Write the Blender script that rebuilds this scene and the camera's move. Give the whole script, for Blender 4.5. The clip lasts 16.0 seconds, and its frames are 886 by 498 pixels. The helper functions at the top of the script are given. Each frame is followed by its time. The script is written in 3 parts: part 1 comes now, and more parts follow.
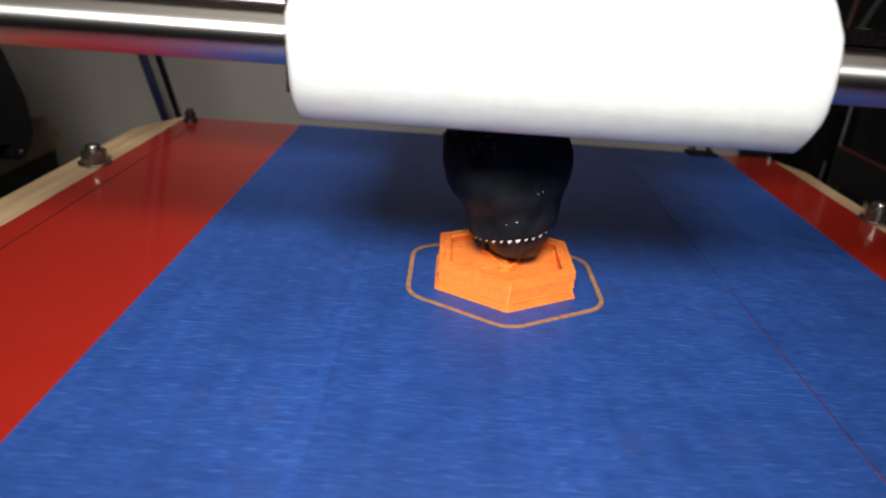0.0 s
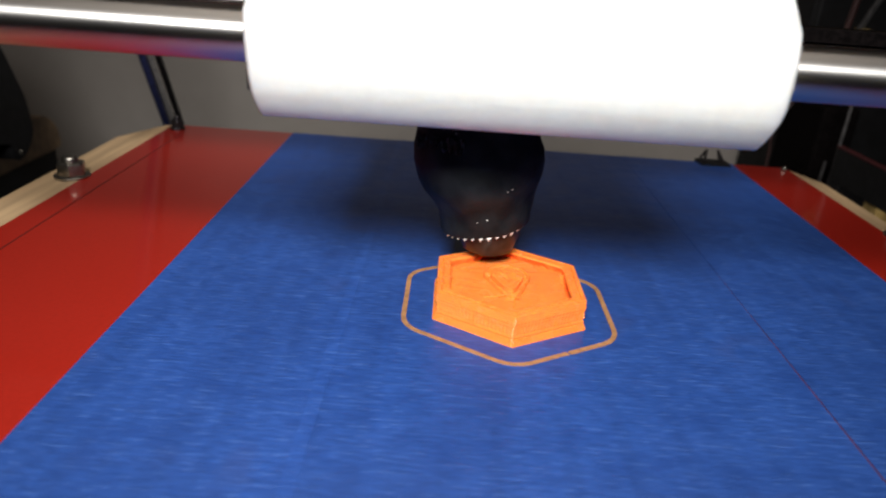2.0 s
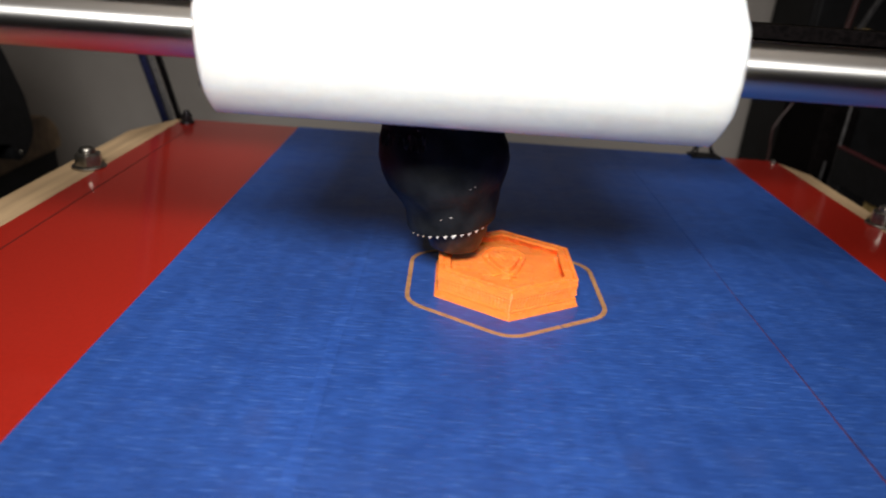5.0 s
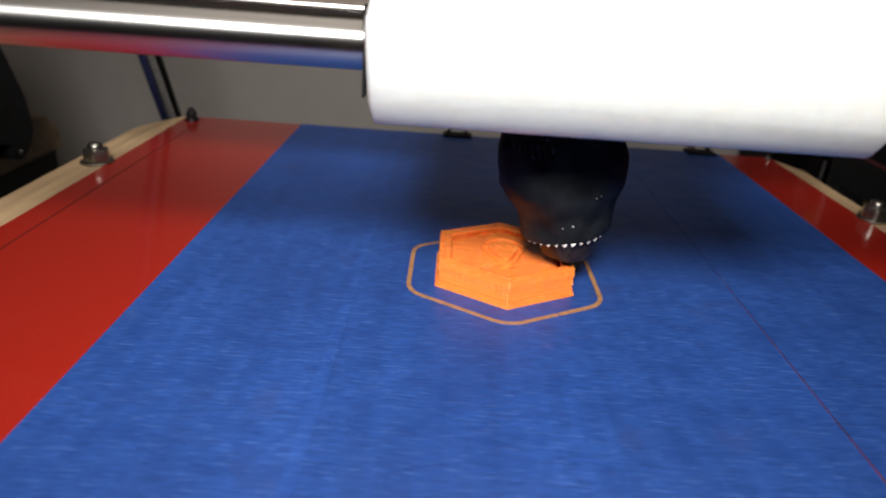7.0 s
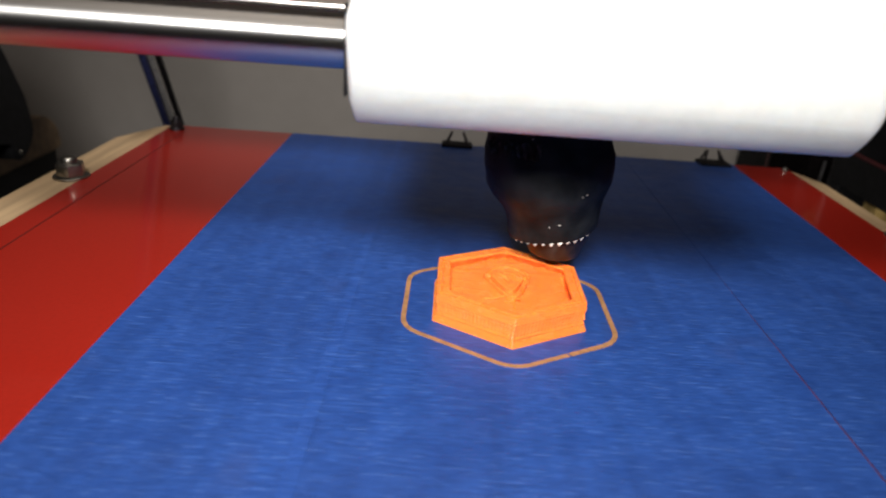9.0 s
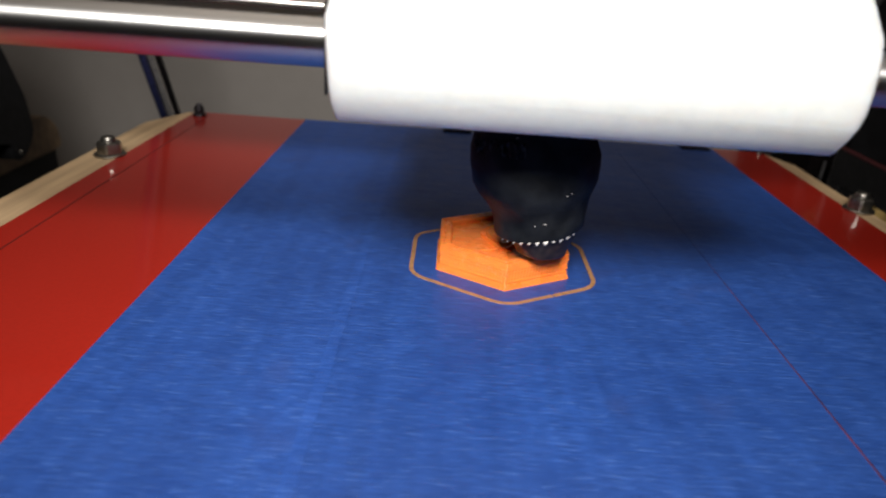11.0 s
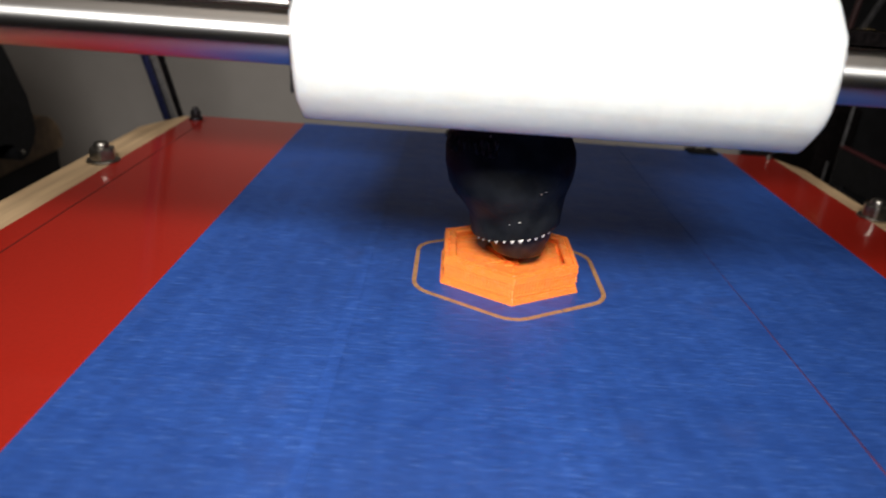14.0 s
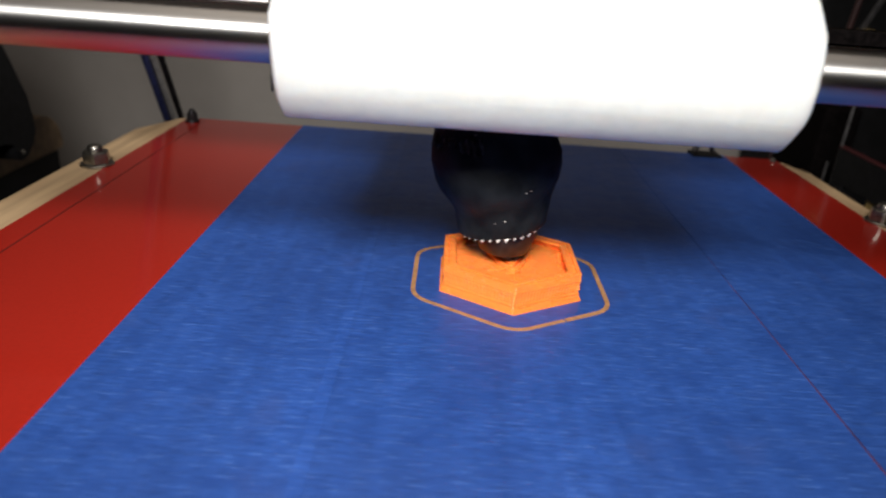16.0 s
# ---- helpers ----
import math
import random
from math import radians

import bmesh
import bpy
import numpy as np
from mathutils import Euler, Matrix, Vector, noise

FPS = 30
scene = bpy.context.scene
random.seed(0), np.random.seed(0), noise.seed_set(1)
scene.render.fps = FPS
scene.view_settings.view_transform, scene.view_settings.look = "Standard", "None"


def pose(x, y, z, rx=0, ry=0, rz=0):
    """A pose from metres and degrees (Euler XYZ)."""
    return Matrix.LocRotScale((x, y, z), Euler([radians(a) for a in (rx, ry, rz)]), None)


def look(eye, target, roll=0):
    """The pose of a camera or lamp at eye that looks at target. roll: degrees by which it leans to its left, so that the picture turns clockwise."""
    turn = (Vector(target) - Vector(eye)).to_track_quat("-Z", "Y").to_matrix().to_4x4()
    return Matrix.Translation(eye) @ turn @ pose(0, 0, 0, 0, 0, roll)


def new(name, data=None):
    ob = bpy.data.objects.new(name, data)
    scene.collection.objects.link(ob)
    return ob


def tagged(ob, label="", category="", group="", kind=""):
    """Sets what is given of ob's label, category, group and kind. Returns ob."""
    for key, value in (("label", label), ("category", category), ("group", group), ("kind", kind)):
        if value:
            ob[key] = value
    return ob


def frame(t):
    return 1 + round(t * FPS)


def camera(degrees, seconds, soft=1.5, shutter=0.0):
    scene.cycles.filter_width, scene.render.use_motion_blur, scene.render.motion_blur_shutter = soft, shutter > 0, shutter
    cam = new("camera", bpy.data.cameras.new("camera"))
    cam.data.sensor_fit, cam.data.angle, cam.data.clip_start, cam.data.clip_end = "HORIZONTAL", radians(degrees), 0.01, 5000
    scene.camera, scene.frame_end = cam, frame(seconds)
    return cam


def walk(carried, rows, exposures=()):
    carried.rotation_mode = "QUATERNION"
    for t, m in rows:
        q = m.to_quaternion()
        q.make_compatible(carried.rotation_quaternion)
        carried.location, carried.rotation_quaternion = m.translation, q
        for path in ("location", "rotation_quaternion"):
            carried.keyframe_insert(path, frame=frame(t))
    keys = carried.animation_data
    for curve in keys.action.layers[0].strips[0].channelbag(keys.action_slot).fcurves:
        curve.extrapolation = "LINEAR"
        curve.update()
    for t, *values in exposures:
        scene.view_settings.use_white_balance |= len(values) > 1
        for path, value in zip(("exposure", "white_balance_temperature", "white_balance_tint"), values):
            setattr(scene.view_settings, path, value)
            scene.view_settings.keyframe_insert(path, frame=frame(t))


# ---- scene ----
cam = camera(66.47, 16.0, soft=2.0, shutter=0.25)
# a small fixed-focus lens: sharp at the print, a little soft close by and far behind
cam.data.dof.use_dof, cam.data.dof.focus_distance, cam.data.dof.aperture_fstop = True, 0.172, 16.0
EYE = (0.0, 0.0, 0.0796)
AHEAD = (0.00596, 0.91754, -0.39760)


def eye_at(x):
    at = Vector((x, EYE[1], EYE[2]))
    return look(at, at + Vector(AHEAD), 4.2)


walk(cam, [(0.0, eye_at(0.0)), (12.7, eye_at(0.0)), (13.2, eye_at(-0.0013)), (16.0, eye_at(-0.0013))])

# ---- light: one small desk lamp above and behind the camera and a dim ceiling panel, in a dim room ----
world = bpy.data.worlds.new("room")
scene.world = world
world.use_nodes = True
world.node_tree.nodes["Background"].inputs[0].default_value = (0.05, 0.05, 0.055, 1)
world.node_tree.nodes["Background"].inputs[1].default_value = 1.0


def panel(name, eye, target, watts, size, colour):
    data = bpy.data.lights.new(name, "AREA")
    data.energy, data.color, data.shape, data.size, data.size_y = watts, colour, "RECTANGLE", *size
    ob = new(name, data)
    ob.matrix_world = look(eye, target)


def beam(name, eye, target, watts, radius, degrees, blend, colour):
    data = bpy.data.lights.new(name, "SPOT")
    data.energy, data.color, data.shadow_soft_size, data.spot_size, data.spot_blend = watts, colour, radius, radians(degrees), blend
    ob = new(name, data)
    ob.matrix_world = look(eye, target)


beam("desk_lamp", (-0.018, -0.13, 0.25), (-0.006, 0.285, 0.02), 13.4, 0.054, 73, 1.0, (1.0, 0.975, 0.95))
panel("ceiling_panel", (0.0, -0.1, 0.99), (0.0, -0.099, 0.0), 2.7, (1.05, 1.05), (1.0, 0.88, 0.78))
scene.view_settings.exposure = 0.0


# ---- materials ----
def material(name, colour, rough=0.5, metal=0.0, spread=0.12, grain=400.0, stretch=(1, 1, 1), bump=0.0, bump_size=0.0002,
             stain=30.0, spec=0.5, brushed="", soft=0.0, bleed=(1.0, 0.76, 0.60), soften=0.85, coat=0.0, second=None, rough_spread=0.1, low=0.35, high=0.65):
    """A surface whose colour and gloss vary at two scales: grain (per metre) and stain (per metre)."""
    m = bpy.data.materials.new(name)
    m.use_nodes = True
    nt = m.node_tree
    bsdf = nt.nodes["Principled BSDF"]
    coord = nt.nodes.new("ShaderNodeTexCoord")
    mapping = nt.nodes.new("ShaderNodeMapping")
    mapping.inputs["Scale"].default_value = stretch
    nt.links.new(coord.outputs["Object"], mapping.inputs[0])
    fine = nt.nodes.new("ShaderNodeTexNoise")
    fine.inputs["Scale"].default_value, fine.inputs["Detail"].default_value = grain, 5
    nt.links.new(mapping.outputs[0], fine.inputs["Vector"])
    broad = nt.nodes.new("ShaderNodeTexNoise")
    broad.inputs["Scale"].default_value, broad.inputs["Detail"].default_value = stain, 3
    nt.links.new(coord.outputs["Object"], broad.inputs["Vector"])
    ramp = nt.nodes.new("ShaderNodeValToRGB")
    c = Vector(colour)
    d = Vector(second) if second else c * (1 - 2.2 * spread)
    ramp.color_ramp.elements[0].color = (*d, 1)
    ramp.color_ramp.elements[1].color = (*(c * (1 + spread)), 1)
    ramp.color_ramp.elements[0].position, ramp.color_ramp.elements[1].position = low, high
    nt.links.new(fine.outputs[0], ramp.inputs[0])
    mix = nt.nodes.new("ShaderNodeMix")
    mix.data_type, mix.blend_type = "RGBA", "MULTIPLY"
    shade = nt.nodes.new("ShaderNodeMapRange")
    shade.inputs["From Min"].default_value, shade.inputs["From Max"].default_value = 0.3, 0.7
    shade.inputs["To Min"].default_value, shade.inputs["To Max"].default_value = 1 - spread, 1
    nt.links.new(broad.outputs[0], shade.inputs[0])
    mix.inputs[0].default_value = 1.0
    nt.links.new(ramp.outputs[0], mix.inputs[6])
    nt.links.new(shade.outputs[0], mix.inputs[7])
    nt.links.new(mix.outputs[2], bsdf.inputs["Base Color"])
    gloss = nt.nodes.new("ShaderNodeMapRange")
    gloss.inputs["To Min"].default_value, gloss.inputs["To Max"].default_value = max(rough - rough_spread / 2, 0.02), rough + rough_spread / 2
    nt.links.new(broad.outputs[0], gloss.inputs[0])
    nt.links.new(gloss.outputs[0], bsdf.inputs["Roughness"])
    bsdf.inputs["Metallic"].default_value = metal
    if brushed:
        # ground round its axis: the highlight is drawn out along the rod
        tangent = nt.nodes.new("ShaderNodeTangent")
        tangent.direction_type, tangent.axis = "RADIAL", brushed
        nt.links.new(tangent.outputs[0], bsdf.inputs["Tangent"])
        bsdf.inputs["Anisotropic"].default_value, bsdf.inputs["Anisotropic Rotation"].default_value = 0.85, 0.25
    bsdf.inputs["Specular IOR Level"].default_value = spec
    if soft:
        bsdf.inputs["Subsurface Weight"].default_value, bsdf.inputs["Subsurface Scale"].default_value = soften, soft
        bsdf.inputs["Subsurface Radius"].default_value = bleed
    bsdf.inputs["Coat Weight"].default_value, bsdf.inputs["Coat Roughness"].default_value = coat, 0.12
    bsdf.inputs["Coat IOR"].default_value = 1.6
    if bump:
        b = nt.nodes.new("ShaderNodeBump")
        b.inputs["Strength"].default_value, b.inputs["Distance"].default_value = bump, bump_size
        nt.links.new(fine.outputs[0], b.inputs["Height"])
        nt.links.new(b.outputs[0], bsdf.inputs["Normal"])
    return m


def tape_material(name="blue_crepe_tape", gain=1.0):
    """Blue crepe paper: long fine threads across the strip, worn dull patches; light on the creases (pale flecks) and
    shade between them are put into the colour.
    """
    m = bpy.data.materials.new(name)
    m.use_nodes = True
    nt = m.node_tree
    bsdf = nt.nodes["Principled BSDF"]
    coord = nt.nodes.new("ShaderNodeTexCoord")

    def field(stretch, scale, detail):
        mapping = nt.nodes.new("ShaderNodeMapping")
        mapping.inputs["Scale"].default_value = stretch
        nt.links.new(coord.outputs["Object"], mapping.inputs[0])
        n = nt.nodes.new("ShaderNodeTexNoise")
        n.inputs["Scale"].default_value, n.inputs["Detail"].default_value = scale, detail
        nt.links.new(mapping.outputs[0], n.inputs["Vector"])
        return n.outputs[0]

    def ranged(value, a, b, c, d):
        r = nt.nodes.new("ShaderNodeMapRange")
        for k, v in zip(("From Min", "From Max", "To Min", "To Max"), (a, b, c, d)):
            r.inputs[k].default_value = v
        nt.links.new(value, r.inputs[0])
        return r.outputs[0]

    def mixed(factor, a, b, kind="MIX"):
        x = nt.nodes.new("ShaderNodeMix")
        x.data_type, x.blend_type = "RGBA", kind
        for k, v in ((0, factor), (6, a), (7, b)):
            if isinstance(v, (tuple, float)):
                x.inputs[k].default_value = v
            else:
                nt.links.new(v, x.inputs[k])
        return x.outputs[2]
    def creases(period, distortion):
        mapping = nt.nodes.new("ShaderNodeMapping")
        mapping.inputs["Scale"].default_value = (0.22, 1, 1)
        nt.links.new(coord.outputs["Object"], mapping.inputs[0])
        w = nt.nodes.new("ShaderNodeTexWave")
        w.bands_direction = "Y"
        for k, v in (("Scale", 0.314 / period), ("Distortion", distortion), ("Detail", 3.0), ("Detail Scale", 1.3), ("Detail Roughness", 0.6)):
            w.inputs[k].default_value = v
        nt.links.new(mapping.outputs[0], w.inputs["Vector"])
        return w.outputs["Fac"]

    def times(a, b):
        x = nt.nodes.new("ShaderNodeMath")
        x.operation = "MULTIPLY"
        nt.links.new(a, x.inputs[0])
        nt.links.new(b, x.inputs[1])
        return x.outputs[0]
    ridges = creases(0.00125, 7.0)
    threads, flecks, patches, wear = field((0.16, 1, 1), 1600, 3), field((0.32, 1, 1), 700, 3), field((1, 1, 1), 26, 3), field((0.6, 1, 1), 150, 4)
    colour = mixed(ranged(threads, 0.33, 0.67, 0, 1), (0.0130, 0.050, 0.214, 1), (0.0235, 0.080, 0.316, 1))
    # crests tinted pale as if catching light, troughs tinted dark as if shaded
    lit_crest = times(ranged(ridges, 0.6, 1.0, 0, 0.52), ranged(flecks, 0.50, 0.66, 0, 1))
    colour = mixed(lit_crest, colour, (0.072, 0.168, 0.48, 1))
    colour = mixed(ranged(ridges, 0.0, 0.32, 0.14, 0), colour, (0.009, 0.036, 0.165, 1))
    dark_dashes = field((0.26, 1, 1), 620, 3)
    colour = mixed(ranged(dark_dashes, 0.58, 0.69, 0, 0.34), colour, (0.007, 0.026, 0.115, 1))
    colour = mixed(ranged(patches, 0.35, 0.65, 0.4, 0), colour, (0.010, 0.036, 0.16, 1))
    colour = mixed(ranged(wear, 0.5, 0.7, 0, 0.45), colour, (0.012, 0.040, 0.18, 1))
    # lengthwise streaks from the roll, and a few dull smudges
    streaks, smudges = field((1, 0.035, 1), 260, 3), field((1, 0.7, 1), 55, 2)
    colour = mixed(ranged(smudges, 0.62, 0.72, 0, 0.28), colour, (0.030, 0.045, 0.14, 1))
    tone = nt.nodes.new("ShaderNodeVectorMath")
    tone.operation = "SCALE"
    nt.links.new(colour, tone.inputs[0])
    nt.links.new(ranged(streaks, 0.35, 0.65, 0.94 * gain, 1.06 * gain), tone.inputs["Scale"])
    nt.links.new(tone.outputs[0], bsdf.inputs["Base Color"])
    nt.links.new(ranged(wear, 0.3, 0.7, 0.52, 0.40), bsdf.inputs["Roughness"])
    bsdf.inputs["Specular IOR Level"].default_value = 0.45
    both = nt.nodes.new("ShaderNodeMath")
    nt.links.new(threads, both.inputs[0])
    nt.links.new(lit_crest, both.inputs[1])
    b = nt.nodes.new("ShaderNodeBump")
    b.inputs["Strength"].default_value, b.inputs["Distance"].default_value = 0.5, 0.0002
    nt.links.new(both.outputs[0], b.inputs["Height"])
    nt.links.new(b.outputs[0], bsdf.inputs["Normal"])
    return m


M = {
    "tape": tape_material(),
    "double_tape": tape_material("doubled_crepe_tape", 1.11),
    "red": material("red_acrylic", (0.315, 0.0150, 0.008), 0.3, spec=0.1, grain=900, stain=14, spread=0.03, rough_spread=0.05, coat=1.0),
    "groove": material("dark_groove", (0.10, 0.006, 0.004), 0.5),
    # red dulled in colour to stand in for shade inside the gap
    "seam": material("shaded_tape_seam", (0.13, 0.024, 0.045), 0.6, grain=600, stretch=(1, 0.1, 1), spread=0.3),
    "wood": material("pale_plywood", (0.46, 0.315, 0.175), 0.6, grain=260, stretch=(1, 0.07, 1), bump=0.3, spread=0.12),
    "brown_wood": material("brown_wood", (0.19, 0.122, 0.066), 0.6, grain=90, stretch=(0.15, 1, 1), bump=0.2, spread=0.2),
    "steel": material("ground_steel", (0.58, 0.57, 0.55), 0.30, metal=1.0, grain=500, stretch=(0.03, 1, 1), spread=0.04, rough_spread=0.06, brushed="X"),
    # rear rod: ground steel with its dark reflections put into the colour
    "back_steel": material("dimmed_ground_steel", (0.34, 0.31, 0.29), 0.22, metal=1.0, grain=500, stretch=(0.03, 1, 1), spread=0.06, brushed="X"),
    "dull_steel": material("dull_steel", (0.62, 0.62, 0.66), 0.5, metal=0.55, grain=400, spread=0.1),
    "bolt": material("zinc_bolt", (0.38, 0.36, 0.32), 0.33, metal=1.0, grain=600, spread=0.15),
    # grey of the wall as a chrome rod would mirror it
    "grey_rod": material("mirrored_wall_grey", (0.19, 0.18, 0.175), 0.5, metal=0.3, grain=500, spread=0.15),
    # grey held low to take in the head's passing shadow
    "wire": material("grey_wire", (0.10, 0.096, 0.096), 0.5, metal=0.5, grain=500, spread=0.2),
    "dark_steel": material("dark_steel", (0.06, 0.055, 0.06), 0.5, metal=1.0, grain=300, spread=0.15),
    # blue of the tape as a chrome rod would mirror it
    "navy": material("mirrored_tape_blue", (0.020, 0.024, 0.075), 0.5, metal=0.3, grain=500, spread=0.25),
    "white": material("white_plastic", (0.92, 0.745, 0.61), 0.45, grain=300, spread=0.02, bump=0.05, stain=40, soft=0.017),
    "black": material("black_plastic", (0.010, 0.010, 0.011), 0.6, grain=300, spread=0.15, spec=0.15),
    "sock": material("black_wrap", (0.0165, 0.018, 0.0195), 0.5, grain=150, spread=0.25, bump=0.7, bump_size=0.0008, rough_spread=0.2, spec=0.11),
    "crinkle": material("shiny_black_film", (0.035, 0.035, 0.04), 0.3, grain=500, spread=0.2, bump=0.8, bump_size=0.0006, spec=0.6),
    "belt": material("black_rubber_belt", (0.004, 0.003, 0.003), 0.8, grain=700, spread=0.3, spec=0.03),
    "cable": material("dark_red_cable", (0.030, 0.009, 0.008), 0.5, grain=300),
    "tooth": material("bright_crimp", (0.72, 0.66, 0.60), 0.36, metal=0.25, grain=400),
    "heater": material("hot_brass_block", (0.026, 0.016, 0.012), 0.45, metal=0.1, grain=420, spread=0.3, bump=0.3),
    # brass coloured dark for the shaded gap between heater block and print
    "brass": material("darkened_brass_nozzle", (0.05, 0.03, 0.018), 0.55, metal=0.4, grain=500),
    "orange": material("orange_filament", (0.95, 0.24, 0.044), 0.27, soft=0.0009, soften=0.35, bleed=(1.0, 0.25, 0.06), grain=900, stretch=(0.25, 0.25, 1.6), spread=0.035, bump=0.3, bump_size=0.0001, stain=150),
    "bead": material("glossy_orange_bead", (0.95, 0.26, 0.05), 0.24, grain=900, spread=0.05, spec=0.8),
    "skirt": material("thin_orange_line", (0.38, 0.19, 0.085), 0.5, grain=500, spread=0.1),
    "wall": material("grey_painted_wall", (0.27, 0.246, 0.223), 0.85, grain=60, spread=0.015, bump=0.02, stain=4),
    # darker wall tone that stands in for the room's missing light
    "dark_room": material("shaded_room_wall", (0.10, 0.095, 0.09), 0.9, grain=30, spread=0.1, stain=2),
    "desk": material("dark_desk", (0.05, 0.045, 0.04), 0.5, grain=60, stretch=(0.1, 1, 1), spread=0.2),
    "cabinet": material("matt_black_cabinet", (0.006, 0.006, 0.007), 0.65, grain=100, spread=0.2, spec=0.25),
    # red edging darkened in colour, partly for the head's passing shadow
    "dark_red": material("dark_red_edging", (0.06, 0.009, 0.011), 0.5, grain=100),
    "card": material("yellow_brown_card", (0.62, 0.42, 0.14), 0.7, grain=120, spread=0.15),
    "teal": material("teal_lid", (0.03, 0.16, 0.18), 0.5, grain=120),
}


# ---- mesh helpers; lengths in millimetres ----
def mesh_of(name, bm, smooth=False):
    bmesh.ops.recalc_face_normals(bm, faces=bm.faces[:])
    bmesh.ops.scale(bm, vec=(0.001, 0.001, 0.001), verts=bm.verts[:])
    me = bpy.data.meshes.new(name)
    bm.to_mesh(me)
    bm.free()
    if smooth:
        for p in me.polygons:
            p.use_smooth = True
        me.set_sharp_from_angle(angle=radians(38))
    return me


def part(name, bm, mat, parent=None, label="", smooth=False):
    me = mesh_of(name, bm, smooth)
    me.materials.append(M[mat])
    ob = new(name, me)
    ob.parent = parent
    if label:
        tagged(ob, label)
    return ob


def thing(name, label, category, group="", kind=""):
    return tagged(new(name), label, category, group, kind)


def box(lo, hi, bevel=0.0, segments=2, bm=None):
    bm = bm or bmesh.new()
    made = bmesh.ops.create_cube(bm, size=1)["verts"]
    for v in made:
        v.co = Vector([lo[i] + (v.co[i] + 0.5) * (hi[i] - lo[i]) for i in range(3)])
    if bevel:
        edges = list({e for v in made for e in v.link_edges})
        bmesh.ops.bevel(bm, geom=edges, offset=bevel, segments=segments, affect="EDGES", profile=0.5)
    return bm


def rod(a, b, r, n=24, bm=None, chamfer=0.0):
    bm = bm or bmesh.new()
    a, b = Vector(a), Vector(b)
    turn = (b - a).to_track_quat("Z", "Y").to_matrix().to_4x4()
    made = bmesh.ops.create_cone(bm, cap_ends=True, segments=n, radius1=r, radius2=r, depth=(b - a).length)["verts"]
    bmesh.ops.transform(bm, matrix=Matrix.Translation((a + b) / 2) @ turn, verts=made)
    return bm


def lathe(profile, centre=(0, 0, 0), n=40, bm=None, wobble=None):
    """A body of revolution about the upright through centre; profile: (radius, height) from the bottom up."""
    bm = bm or bmesh.new()
    rings = []
    for r, z in profile:
        ring = []
        for i in range(n):
            a = 2 * math.pi * i / n
            k = r * (1 + (wobble(a, z) if wobble else 0))
            ring.append(bm.verts.new((centre[0] + k * math.cos(a), centre[1] + k * math.sin(a), centre[2] + z)))
        rings.append(ring)
    for low, up in zip(rings, rings[1:]):
        for i in range(n):
            bm.faces.new((low[i], low[(i + 1) % n], up[(i + 1) % n], up[i]))
    bm.faces.new(rings[0][::-1])
    bm.faces.new(rings[-1])
    return bm


def prism(outline, z0, z1, bm=None, bevel=0.0):
    bm = bm or bmesh.new()
    low = [bm.verts.new((x, y, z0)) for x, y in outline]
    up = [bm.verts.new((x, y, z1)) for x, y in outline]
    n = len(outline)
    bm.faces.new(low[::-1])
    top = bm.faces.new(up)
    for i in range(n):
        bm.faces.new((low[i], low[(i + 1) % n], up[(i + 1) % n], up[i]))
    if bevel:
        bmesh.ops.bevel(bm, geom=list(top.edges), offset=bevel, segments=2, affect="EDGES")
    return bm


def rounded_hexagon(r, out, steps=4):
    pts = []
    for a in range(-90, 270, 60):
        cx, cy = r * math.cos(radians(a)), r * math.sin(radians(a))
        for k in range(steps + 1):
            b = radians(a - 30 + 60 * k / steps)
            pts.append((cx + out * math.cos(b), cy + out * math.sin(b)))
    return pts


# ---- the room ----
def structure(name, lo, hi, mat, label):
    return tagged(part(name, box(lo, hi), mat), label, "room", kind="structure")


structure("wall_north", (-900, 640, -700), (900, 680, 1000), "wall", "plain grey-brown painted wall behind the printer")
# unseen walls and floor added round the scene, coloured dark to keep reflections dim
structure("wall_south", (-900, -1040, -700), (900, -1000, 1000), "dark_room", "unseen wall behind the camera, coloured dark for dimness")
structure("wall_west", (-940, -1000, -700), (-900, 640, 1000), "dark_room", "unseen side wall, coloured dark for dimness")
structure("wall_east", (900, -1000, -700), (940, 640, 1000), "dark_room", "unseen side wall, coloured dark for dimness")
structure("ceiling", (-940, -1040, 1000), (940, 680, 1040), "wall", "plain pale ceiling")
structure("floor", (-940, -1040, -740), (940, 680, -700), "dark_room", "unseen floor, coloured dark for dimness")


def desk():
    t = thing("desk", "dark wooden desk under the printer", "desk")
    part("desktop", box((-700, -250, -190), (700, 636, -160), 3), "desk", t)
    for x in (-660, 620):
        for y in (-230, 580):
            part("leg", box((x, y, -700), (x + 40, y + 40, -190)), "desk", t)


desk()


# ---- the printer's fixed frame ----
def axis_rods():
    """The two smooth rods on which the head slides, on end posts."""
    t = thing("x_axis", "two parallel polished steel rods carrying the print head", "rail")
    for y in (130.5, 197.5):
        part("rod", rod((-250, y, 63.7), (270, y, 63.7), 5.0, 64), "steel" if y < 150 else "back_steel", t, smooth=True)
    for x in (-270, 250):
        part("end_post", box((x, 120, -160), (x + 24, 210, 84), 2), "black", t, "black plastic end post")


axis_rods()


